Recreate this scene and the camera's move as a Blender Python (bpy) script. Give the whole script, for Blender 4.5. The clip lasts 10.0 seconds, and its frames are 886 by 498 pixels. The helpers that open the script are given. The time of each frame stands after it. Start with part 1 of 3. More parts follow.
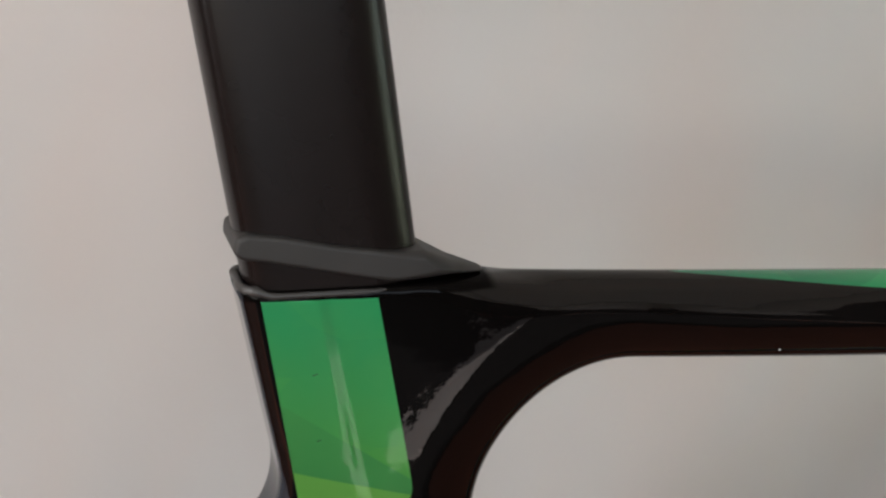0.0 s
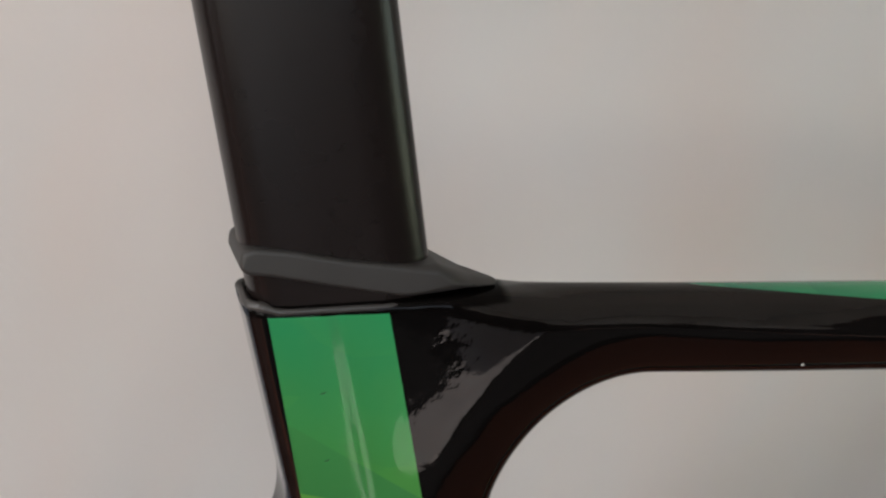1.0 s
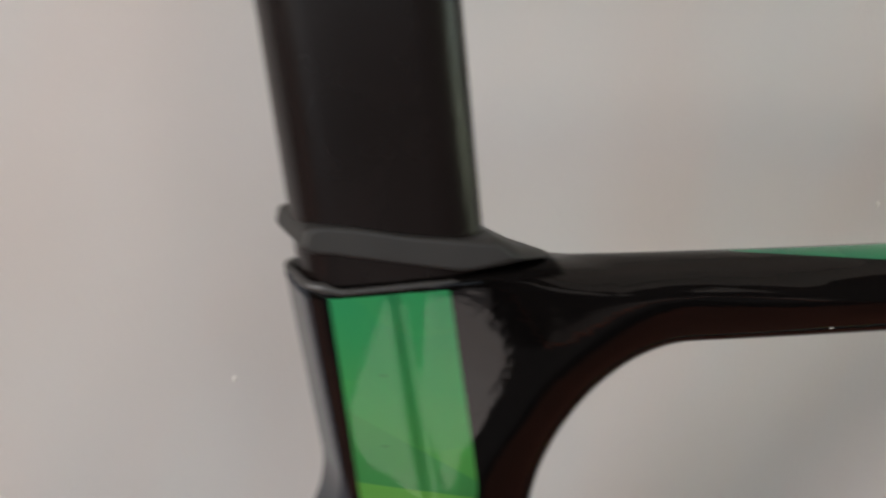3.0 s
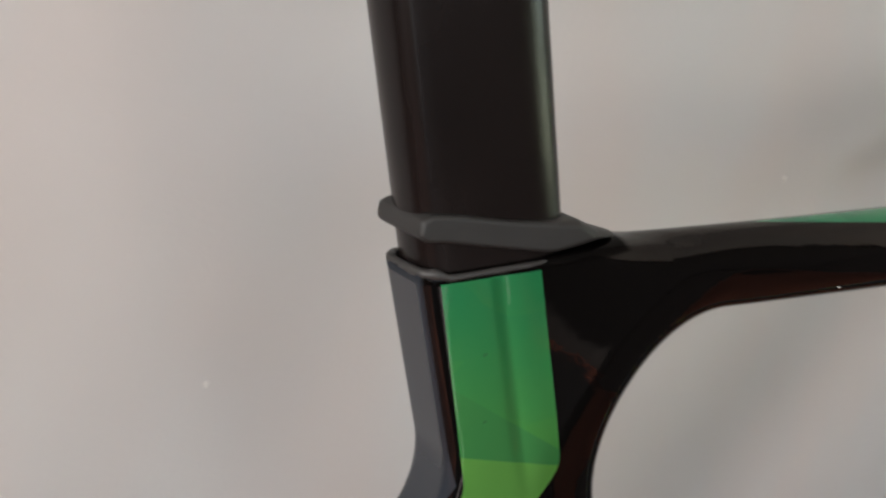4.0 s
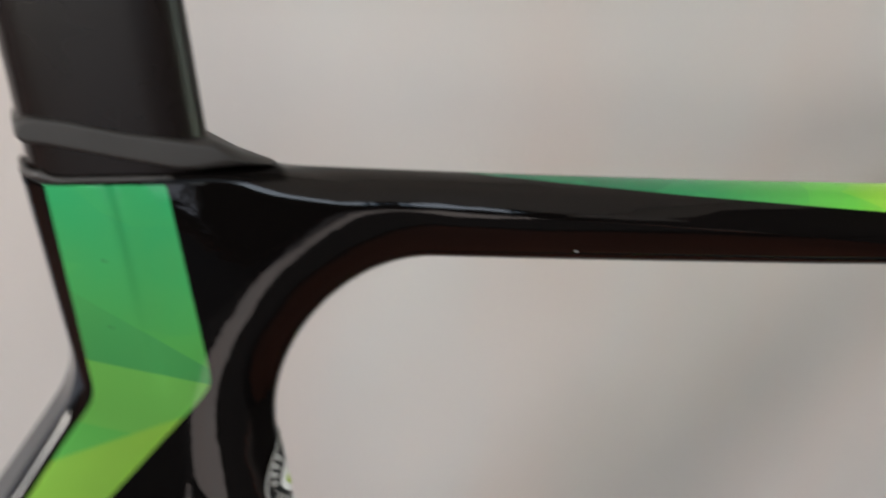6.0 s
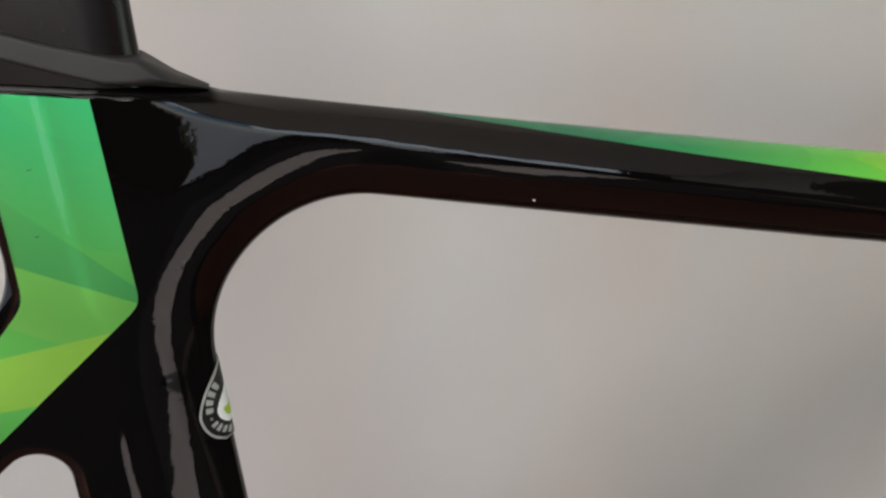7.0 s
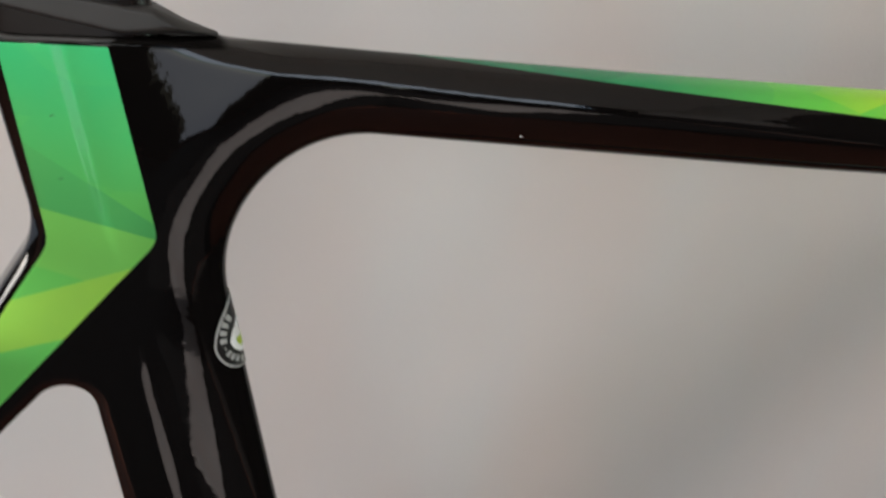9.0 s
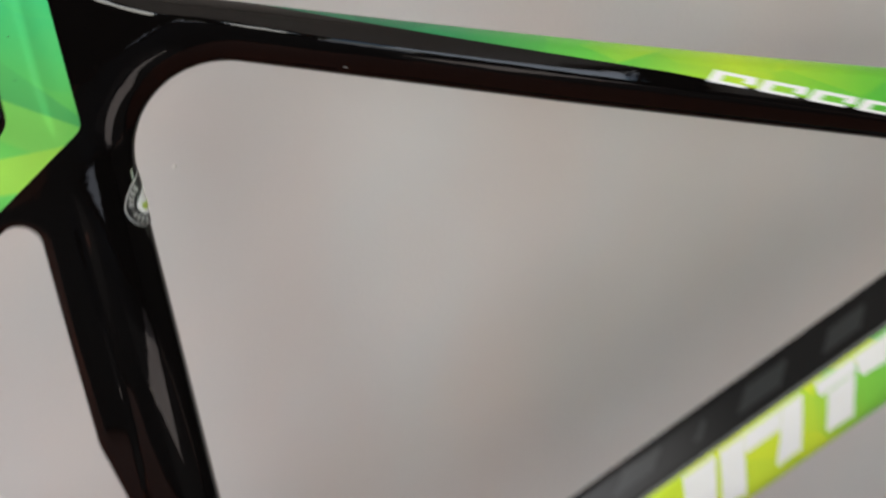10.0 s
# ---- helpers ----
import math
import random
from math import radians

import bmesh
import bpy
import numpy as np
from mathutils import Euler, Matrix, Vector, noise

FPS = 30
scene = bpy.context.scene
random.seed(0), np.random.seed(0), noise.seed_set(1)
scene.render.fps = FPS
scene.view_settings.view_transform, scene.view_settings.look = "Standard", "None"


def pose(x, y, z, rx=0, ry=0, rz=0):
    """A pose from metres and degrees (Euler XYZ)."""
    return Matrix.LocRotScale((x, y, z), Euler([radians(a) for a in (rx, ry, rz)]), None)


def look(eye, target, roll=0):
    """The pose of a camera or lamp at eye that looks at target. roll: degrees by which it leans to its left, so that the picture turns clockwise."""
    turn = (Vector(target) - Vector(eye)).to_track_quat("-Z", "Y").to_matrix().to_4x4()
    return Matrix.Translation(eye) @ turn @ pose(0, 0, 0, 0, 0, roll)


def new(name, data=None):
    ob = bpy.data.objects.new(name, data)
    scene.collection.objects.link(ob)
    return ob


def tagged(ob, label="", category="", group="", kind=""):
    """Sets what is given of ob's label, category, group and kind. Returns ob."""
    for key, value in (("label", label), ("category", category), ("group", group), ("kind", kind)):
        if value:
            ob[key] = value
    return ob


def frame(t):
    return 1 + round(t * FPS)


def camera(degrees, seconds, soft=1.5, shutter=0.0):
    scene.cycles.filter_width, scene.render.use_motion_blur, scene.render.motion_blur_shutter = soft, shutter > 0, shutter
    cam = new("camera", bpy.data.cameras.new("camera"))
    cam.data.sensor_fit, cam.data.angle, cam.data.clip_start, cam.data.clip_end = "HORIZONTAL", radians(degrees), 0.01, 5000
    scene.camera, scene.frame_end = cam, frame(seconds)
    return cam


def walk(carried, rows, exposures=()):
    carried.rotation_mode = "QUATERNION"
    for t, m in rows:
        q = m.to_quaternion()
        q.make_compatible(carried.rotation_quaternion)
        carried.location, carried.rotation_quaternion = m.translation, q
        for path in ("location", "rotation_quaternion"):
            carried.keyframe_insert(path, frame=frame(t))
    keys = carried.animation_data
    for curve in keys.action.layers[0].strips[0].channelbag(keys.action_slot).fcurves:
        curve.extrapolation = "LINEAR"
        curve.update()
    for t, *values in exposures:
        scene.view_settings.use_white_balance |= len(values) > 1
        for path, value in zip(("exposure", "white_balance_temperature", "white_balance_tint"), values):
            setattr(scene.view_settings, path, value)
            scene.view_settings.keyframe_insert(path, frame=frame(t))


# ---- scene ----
# A gloss black and green carbon bicycle frame in front of a grey wall. Metres, z up, the bicycle faces +x.
cam = camera(46.0, 10.0, soft=2.3, shutter=1.0)
PATH = [
    (0, (-0.1378, -0.2970, 0.9382), (-0.0257, -0.0291, 0.8630), 11.33),
    (0.5, (-0.1376, -0.2895, 0.9399), (-0.0263, -0.0217, 0.8629), 11.40),
    (1, (-0.1366, -0.2829, 0.9416), (-0.0253, -0.0156, 0.8631), 11.62),
    (1.5, (-0.1361, -0.2843, 0.9329), (-0.0226, -0.0166, 0.8590), 11.28),
    (2, (-0.1446, -0.2791, 0.9257), (-0.0292, -0.0125, 0.8506), 11.40),
    (2.5, (-0.1383, -0.2784, 0.9260), (-0.0156, -0.0158, 0.8487), 11.81),
    (3, (-0.1742, -0.2566, 0.9258), (-0.0353, -0.0018, 0.8498), 11.28),
    (4.3, (-0.2447, -0.2365, 0.9130), (-0.0624, -0.0081, 0.8453), 9.72),
    (4.5, (-0.2436, -0.2347, 0.9136), (-0.0574, -0.0093, 0.8464), 9.84),
    (5, (-0.2207, -0.2477, 0.9157), (-0.0394, -0.0190, 0.8463), 10.58),
    (5.5, (-0.1721, -0.2848, 0.9147), (-0.0077, -0.0430, 0.8474), 10.90),
    (6, (-0.1006, -0.3342, 0.9189), (0.0312, -0.0748, 0.8461), 12.18),
    (6.2, (-0.0753, -0.3381, 0.9163), (0.0450, -0.0739, 0.8406), 12.65),
    (7.3, (-0.0097, -0.3626, 0.9085), (0.0689, -0.0851, 0.8261), 12.53),
    (7.5, (-0.0078, -0.3609, 0.9017), (0.0696, -0.0820, 0.8229), 11.86),
    (8, (-0.0510, -0.3544, 0.9071), (0.0585, -0.0881, 0.8229), 12.29),
    (8.5, (-0.0468, -0.3810, 0.9058), (0.0573, -0.1124, 0.8220), 11.93),
    (9, (-0.0392, -0.3848, 0.9053), (0.0595, -0.1157, 0.8167), 12.49),
    (9.5, (-0.0030, -0.4469, 0.9155), (0.0857, -0.1758, 0.8225), 12.98),
    (10, (0.0604, -0.5763, 0.9359), (0.1267, -0.3003, 0.8389), 13.30),
]
walk(cam, [(t, look(eye, target, roll)) for t, eye, target, roll in PATH], [(0.0, 1.76), (3.0, 1.74), (4.5, 1.85), (6.0, 1.93), (7.5, 1.75), (8.5, 1.80), (10.0, 1.77)])

# ---- world and lights ----
world = bpy.data.worlds.new("world")
scene.world = world
world.use_nodes = True
sky = world.node_tree.nodes.new("ShaderNodeTexSky")
sky.sky_type = "NISHITA"
sky.sun_disc = False
sky.sun_elevation, sky.sun_rotation = radians(30), radians(270)
world.node_tree.nodes["Background"].inputs["Strength"].default_value = 0.1
world.node_tree.links.new(sky.outputs["Color"], world.node_tree.nodes["Background"].inputs["Color"])


def area(name, eye, target, wide, high, watts, colour):
    data = bpy.data.lights.new(name, "AREA")
    data.shape, data.size, data.size_y, data.energy, data.color = "RECTANGLE", wide, high, watts, colour
    ob = new(name, data)
    ob.matrix_world = look(eye, target)
    return ob


area("window_light_left", (-1.56, -0.925, 1.60), (-0.2, -0.50, 1.30), 1.15, 0.9, 4.7, (1.0, 0.965, 0.915))
# unseen low lamp added for the stay's highlight and the lower wall
area("fill_light_left_low", (-1.56, -0.925, 0.70), (-0.2, -0.60, 0.75), 1.15, 0.25, 4.2, (1.0, 0.98, 0.96))
# the front window, and an unseen low lamp added for the bluish reflection
area("window_light_front", (0.87, -2.96, 1.85), (0.87, 0.0, 1.45), 1.0, 1.2, 2.3, (0.95, 0.97, 1.0))
area("glint_light_front_low", (0.34, -2.96, 0.50), (0.34, 0.0, 0.55), 0.46, 0.84, 0.42, (0.78, 0.84, 1.0))
# unseen lamp added at the front left to brighten the green panel
area("panel_fill_light", (-0.80, -2.96, 1.20), (-0.5, 0.0, 1.10), 1.36, 1.00, 7.7, (1.0, 0.965, 0.90))
# unseen lamp, tinted green, added for the highlight on the seatpost's front
area("post_highlight_light", (1.68, -0.46, 1.08), (0.0, -0.40, 1.04), 0.50, 0.54, 0.62, (0.88, 1.0, 0.62))

# low sun through the left window, along the wall onto the floor
sun = new("sun", bpy.data.lights.new("sun", "SUN"))
sun.data.energy, sun.data.angle, sun.data.color = 3.6, radians(0.6), (1.0, 0.95, 0.88)
sun.matrix_world = look((-4.0, -0.6, 3.4), (0.33, -1.81, 0.9))


# ---- materials ----
def shader(name, colour, rough=0.5, coat=0.0, coat_rough=0.05, metal=0.0, spec=0.5):
    mat = bpy.data.materials.new(name)
    mat.use_nodes = True
    p = mat.node_tree.nodes["Principled BSDF"]
    p.inputs["Base Color"].default_value = (*colour, 1)
    p.inputs["Roughness"].default_value = rough
    p.inputs["Metallic"].default_value = metal
    p.inputs["Coat Weight"].default_value = coat
    p.inputs["Coat Roughness"].default_value = coat_rough
    p.inputs["Specular IOR Level"].default_value = spec
    return mat, mat.node_tree.nodes, mat.node_tree.links, p


def tex_noise(nodes, links, scale, detail=3.0, vector=None, rough=0.5):
    n = nodes.new("ShaderNodeTexNoise")
    n.inputs["Scale"].default_value, n.inputs["Detail"].default_value, n.inputs["Roughness"].default_value = scale, detail, rough
    if vector is None:
        vector = nodes.new("ShaderNodeTexCoord").outputs["Object"]
    links.new(vector, n.inputs["Vector"])
    return n


def bump(nodes, links, height, strength, distance, p, slot="Normal"):
    b = nodes.new("ShaderNodeBump")
    b.inputs["Strength"].default_value, b.inputs["Distance"].default_value = strength, distance
    links.new(height, b.inputs["Height"])
    links.new(b.outputs["Normal"], p.inputs[slot])
    return b


def ramp(nodes, links, fac, stops):
    r = nodes.new("ShaderNodeValToRGB")
    while len(r.color_ramp.elements) < len(stops):
        r.color_ramp.elements.new(0.5)
    for e, (at, c) in zip(r.color_ramp.elements, stops):
        e.position, e.color = at, (*c, 1)
    links.new(fac, r.inputs["Fac"])
    return r


def calc(nodes, links, op, a, b=0.0, c=0.0):
    n = nodes.new("ShaderNodeMath")
    n.operation = op
    for slot, v in zip(n.inputs, (a, b, c)):
        if isinstance(v, (int, float)):
            slot.default_value = v
        else:
            links.new(v, slot)
    return n.outputs["Value"]


def mixed(nodes, links, fac, a, b):
    m = nodes.new("ShaderNodeMix")
    m.data_type = "RGBA"
    for slot, v in ((m.inputs["Factor"], fac), (m.inputs["A"], a), (m.inputs["B"], b)):
        if isinstance(v, tuple):
            slot.default_value = (*v, 1)
        elif isinstance(v, (int, float)):
            slot.default_value = v
        else:
            links.new(v, slot)
    return m.outputs["Result"]


BLACK = (0.0024, 0.002, 0.0019)


def facets(nodes, links, vector, scale):
    """Angular patches of lighter and darker tone, as in a low-poly print."""
    v = nodes.new("ShaderNodeTexVoronoi")
    v.inputs["Scale"].default_value = scale
    links.new(vector, v.inputs["Vector"])
    s = nodes.new("ShaderNodeSeparateColor")
    links.new(v.outputs["Color"], s.inputs["Color"])
    return s.outputs["Red"]


def stretched(nodes, links, scale, turn):
    m = nodes.new("ShaderNodeMapping")
    m.inputs["Scale"].default_value, m.inputs["Rotation"].default_value = scale, turn
    links.new(nodes.new("ShaderNodeTexCoord").outputs["Object"], m.inputs["Vector"])
    return m.outputs["Vector"]


def paint_frame():
    """Clear-coated black carbon with a printed green panel on the seat cluster and a green wedge on the top tube."""
    mat, nodes, links, p = shader("frame_paint", BLACK, 0.35, 1.0, 0.03, spec=0.0)
    xyz = nodes.new("ShaderNodeSeparateXYZ")
    links.new(nodes.new("ShaderNodeTexCoord").outputs["Object"], xyz.inputs["Vector"])
    x, y, z = xyz.outputs
    f = lambda op, a, b=0.0, c=0.0: calc(nodes, links, op, a, b, c)
    line = lambda at, slope, level: f("ADD", f("MULTIPLY", f("SUBTRACT", z, level), slope), at)
    left = f("SMOOTH_MIN", line(-0.0717, -0.333, 0.8369), line(-0.0586, 0.47, 0.7477), 0.006)
    right = f("SMOOTH_MIN", line(-0.0365, -0.369, 0.8411), line(-0.0204, 0.687, 0.7608), 0.007)
    top = f("ADD", f("MULTIPLY", f("ADD", x, 0.0717), 0.122), 0.8369)
    panel = f("MINIMUM", f("MINIMUM", f("SUBTRACT", x, left), f("SUBTRACT", right, x)), f("SUBTRACT", top, z))
    wedge = f("MINIMUM", f("SUBTRACT", z, f("SUBTRACT", f("MULTIPLY_ADD", f("SUBTRACT", x, 0.09), 0.0430, 0.8556), f("MULTIPLY", f("MAXIMUM", f("SUBTRACT", x, 0.30), 0.0), 0.03))), f("SUBTRACT", x, 0.05))
    sharp = lambda v: f("MULTIPLY_ADD", v, 4000.0, 0.5)
    on_panel = nodes.new("ShaderNodeClamp")
    links.new(sharp(panel), on_panel.inputs["Value"])
    on_wedge = nodes.new("ShaderNodeClamp")
    links.new(sharp(wedge), on_wedge.inputs["Value"])
    cell = facets(nodes, links, stretched(nodes, links, (1.0, 0.1, 2.4), (0, 0.55, 0)), 24)
    down = f("ADD", f("MULTIPLY", f("SUBTRACT", 0.840, z), 17.0), f("MULTIPLY", f("SUBTRACT", cell, 0.5), 0.22))
    green = ramp(nodes, links, down, ((0.0, (0.036, 0.48, 0.180)), (0.5, (0.090, 0.59, 0.17)), (1.0, (0.15, 0.68, 0.15)))).outputs["Color"]
    # straight-edged facets of the print: level at x = -0.04, slope, colour below the line
    for level, slope, tint in ((0.7935, -0.52, (0.100, 0.55, 0.155)), (0.7790, -0.18, (0.25, 0.78, 0.15)), (0.7565, -0.21, (0.19, 0.77, 0.15)), (0.7535, 0.42, (0.43, 0.87, 0.12)), (0.732, 0.34, (0.19, 0.82, 0.17))):
        below = nodes.new("ShaderNodeClamp")
        links.new(f("MULTIPLY_ADD", f("SUBTRACT", f("MULTIPLY_ADD", f("ADD", x, 0.04), slope, level), z), 1600.0, 0.5), below.inputs["Value"])
        green = mixed(nodes, links, below.outputs["Result"], green, tint)
    soft = tex_noise(nodes, links, 70, 2)
    green = mixed(nodes, links, f("MULTIPLY", soft.outputs["Fac"], 0.22), green, (0.22, 0.56, 0.14))
    cell2 = facets(nodes, links, stretched(nodes, links, (1.0, 0.5, 2.5), (0, 0.35, 0)), 22)
    along = f("ADD", f("MULTIPLY", f("SUBTRACT", x, 0.08), 2.4), f("MULTIPLY", f("SUBTRACT", cell2, 0.5), 0.12))
    strip = ramp(nodes, links, along, ((0.0, (0.018, 0.15, 0.085)), (0.2, (0.035, 0.31, 0.12)), (0.42, (0.16, 0.66, 0.08)), (0.6, (0.58, 0.85, 0.05)), (0.78, (0.22, 0.70, 0.06)), (0.95, (0.10, 0.58, 0.07))))
    # the wall's reflection on the rear face, painted in as slate blue
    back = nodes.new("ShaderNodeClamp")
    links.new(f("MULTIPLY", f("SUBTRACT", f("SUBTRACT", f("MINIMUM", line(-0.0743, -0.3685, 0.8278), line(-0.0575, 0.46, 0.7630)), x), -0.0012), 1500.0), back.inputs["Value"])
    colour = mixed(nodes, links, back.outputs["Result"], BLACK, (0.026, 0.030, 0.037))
    colour = mixed(nodes, links, on_panel.outputs["Result"], colour, green)
    colour = mixed(nodes, links, on_wedge.outputs["Result"], colour, strip.outputs["Color"])
    links.new(colour, p.inputs["Base Color"])
    links.new(f("MAXIMUM", f("MULTIPLY", on_panel.outputs["Result"], 0.95), f("MULTIPLY", on_wedge.outputs["Result"], 0.35)), p.inputs["Metallic"])
    p.inputs["Roughness"].default_value = 0.40
    worn = nodes.new("ShaderNodeClamp")
    links.new(f("MINIMUM", f("MULTIPLY_ADD", f("SUBTRACT", z, f("MULTIPLY_ADD", x, 0.13, 0.8492)), 1200.0, 4.2), f("MULTIPLY", f("SUBTRACT", 0.004, x), 300.0)), worn.inputs["Value"])
    links.new(f("SUBTRACT", 1.0, f("MULTIPLY", worn.outputs["Result"], 0.85)), p.inputs["Coat Weight"])
    peel = tex_noise(nodes, links, 130, 3)
    bump(nodes, links, peel.outputs["Fac"], 0.13, 0.0004, p, "Coat Normal")
    return mat


def paint_down_tube():
    mat, nodes, links, p = shader("down_tube_paint", (0.007, 0.0072, 0.0072), 0.4, 0.35, 0.2, spec=0.0)
    return mat, nodes, links, p


def matte(name, colour, rough, grain, strength=0.08, spread=0.15):
    mat, nodes, links, p = shader(name, colour, rough)
    n = tex_noise(nodes, links, grain, 4)
    big = tex_noise(nodes, links, 40, 3)
    c = ramp(nodes, links, big.outputs["Fac"], ((0.3, tuple(v * (1 - spread) for v in colour)), (0.7, tuple(v * (1 + spread) for v in colour))))
    links.new(c.outputs["Color"], p.inputs["Base Color"])
    bump(nodes, links, n.outputs["Fac"], strength, 0.0003, p)
    return mat


FRAME_PAINT = paint_frame()
POST_BLACK = matte("post_carbon", (0.0085, 0.0060, 0.0056), 0.27, 900)
RUBBER = matte("collar_rubber", (0.021, 0.0195, 0.0185), 0.55, 700)
LIP_BLACK = matte("lip_clearcoat", (0.030, 0.028, 0.027), 0.42, 260, 0.5, 0.5)
POST_BLACK.node_tree.nodes["Principled BSDF"].inputs["Specular IOR Level"].default_value = 0.24
BAR_BLACK = matte("bar_tape", (0.02, 0.02, 0.02), 0.7, 250)
WHITE = matte("white_print", (0.92, 0.93, 0.90), 0.35, 300, 0.05, 0.02)
GREY_PRINT = shader("grey_print", (0.026, 0.028, 0.028), 0.4, 0.35, 0.2, spec=0.0)[0]
SILVER = matte("silver_print", (0.42, 0.42, 0.40), 0.35, 300, 0.05)
DECAL_BLACK = matte("decal_black", (0.012, 0.012, 0.012), 0.3, 300, 0.05)
SCRATCH = matte("scratched_paint", (0.03, 0.16, 0.05), 0.5, 300, 0.05)
LIME = matte("lime_print", (0.45, 0.6, 0.04), 0.35, 300, 0.05)


def wall_paint(name, colour, spread, rough=0.9):
    mat, nodes, links, p = shader(name, colour, rough, spec=0.3)
    big = tex_noise(nodes, links, 2.2, 3)
    c = ramp(nodes, links, big.outputs["Fac"], ((0.3, tuple(v * (1 - spread) for v in colour)), (0.7, tuple(v * (1 + spread) for v in colour))))
    drift = tex_noise(nodes, links, 7.0, 2, stretched(nodes, links, (1.0, 1.0, 0.45), (0, 0.2, 0)))
    tint = ramp(nodes, links, drift.outputs["Fac"], ((0.35, (1.0, 0.955, 0.93)), (0.65, (0.955, 0.975, 0.975))))
    cast = nodes.new("ShaderNodeMix")
    cast.data_type, cast.blend_type = "RGBA", "MULTIPLY"
    cast.inputs["Factor"].default_value = 1.0
    links.new(c.outputs["Color"], cast.inputs["A"])
    links.new(tint.outputs["Color"], cast.inputs["B"])
    links.new(cast.outputs["Result"], p.inputs["Base Color"])
    fine = tex_noise(nodes, links, 160, 4)
    bump(nodes, links, fine.outputs["Fac"], 0.12, 0.002, p)
    return mat


WALL = wall_paint("grey_wall_paint", (0.592, 0.560, 0.546), 0.06)
SIDE_WALL = wall_paint("side_wall_paint", (0.40, 0.375, 0.36), 0.06)
DIM_WALL = wall_paint("dark_wall_paint", (0.032, 0.027, 0.026), 0.2)
CEILING = wall_paint("ceiling_paint", (0.74, 0.71, 0.69), 0.03)
FLOOR = wall_paint("brown_floor", (0.170, 0.056, 0.036), 0.25, 0.5)
PALE_STRIP = wall_paint("pale_strip", (0.54, 0.495, 0.50), 0.12)
DARK_SHEET = wall_paint("dark_sheet", (0.012, 0.011, 0.012), 0.25)
ADDED_BROWN = wall_paint("added_brown", (0.10, 0.045, 0.028), 0.2, 0.5)


# ---- mesh tools ----
def link_mesh(name, verts, faces, material, parent=None, label="", smooth=True, normals=None):
    me = bpy.data.meshes.new(name)
    me.from_pydata([tuple(v) for v in verts], [], [tuple(f) for f in faces])
    if smooth:
        me.shade_smooth()
    if normals is not None:
        me.normals_split_custom_set_from_vertices([tuple(n) for n in normals])
    me.materials.append(material)
    ob = new(name, me)
    if parent is not None:
        ob.parent = parent
    return tagged(ob, label)


def box(name, lo, hi, material, parent=None, bevel=0.0, label=""):
    bm = bmesh.new()
    bmesh.ops.create_cube(bm, size=1)
    for v in bm.verts:
        v.co = Vector([l + (c + 0.5) * (h - l) for c, l, h in zip(v.co, lo, hi)])
    if bevel:
        bmesh.ops.bevel(bm, geom=bm.edges[:], offset=bevel, segments=2, affect="EDGES")
    me = bpy.data.meshes.new(name)
    bm.to_mesh(me)
    bm.free()
    me.materials.append(material)
    ob = new(name, me)
    if parent is not None:
        ob.parent = parent
    return tagged(ob, label)


def rounded(corners):
    """A closed outline from corners (x, z, radius): each corner is turned into an arc."""
    out = []
    n = len(corners)
    for i in range(n):
        a, b, c = (np.array(corners[j % n][:2]) for j in (i - 1, i, i + 1))
        r = corners[i][2]
        u, v = (a - b) / np.linalg.norm(a - b), (c - b) / np.linalg.norm(c - b)
        half = math.acos(max(-1, min(1, float(u @ v)))) / 2
        if r <= 0 or half > 1.56:
            out.append(b)
            continue
        reach = min(r / math.tan(half), 0.49 * np.linalg.norm(a - b), 0.49 * np.linalg.norm(c - b))
        r = reach * math.tan(half)
        mid = b + (u + v) / np.linalg.norm(u + v) * r / math.sin(half)
        p, q = b + u * reach - mid, b + v * reach - mid
        t0, t1 = math.atan2(p[1], p[0]), math.atan2(q[1], q[0])
        turn = (t1 - t0 + math.pi) % (2 * math.pi) - math.pi
        steps = max(3, int(abs(turn) / 0.05))
        out += [mid + r * np.array([math.cos(t0 + turn * k / steps), math.sin(t0 + turn * k / steps)]) for k in range(steps + 1)]
    return np.array(out)


def outline_distance(line, x, z):
    """Signed distance to a closed outline, negative inside."""
    best, inside = np.full(x.shape, 1e9), np.zeros(x.shape, bool)
    for (ax, az), (bx, bz) in zip(line, np.roll(line, -1, 0)):
        ex, ez = bx - ax, bz - az
        h = np.clip(((x - ax) * ex + (z - az) * ez) / (ex * ex + ez * ez + 1e-18), 0, 1)
        best = np.minimum(best, (x - ax - h * ex) ** 2 + (z - az - h * ez) ** 2)
        if az != bz:
            inside ^= ((az > z) != (bz > z)) & (x < ex * (z - az) / ez + ax)
    return np.where(inside, -1, 1) * np.sqrt(best)


def step(a, b, v):
    t = np.clip((v - a) / (b - a), 0, 1)
    return t * t * (3 - 2 * t)


def swelled(line, half_width, edge):
    """A solid from an outline in the x-z plane: half_width(x, z) thick to each side, its rims rounded by edge(x, z): inwards and sideways."""
    def field(x, y, z, d=None):
        d = outline_distance(line, x, z) if d is None else d
        w, (rx, ry) = half_width(x, z), edge(x, z)
        ry = np.minimum(ry, w)
        a, b = (d + rx) / rx, (np.abs(y) - (w - ry)) / ry
        return (np.hypot(np.maximum(a, 0), np.maximum(b, 0)) + np.minimum(np.maximum(a, b), 0) - 1) * np.minimum(rx, ry)
    return field


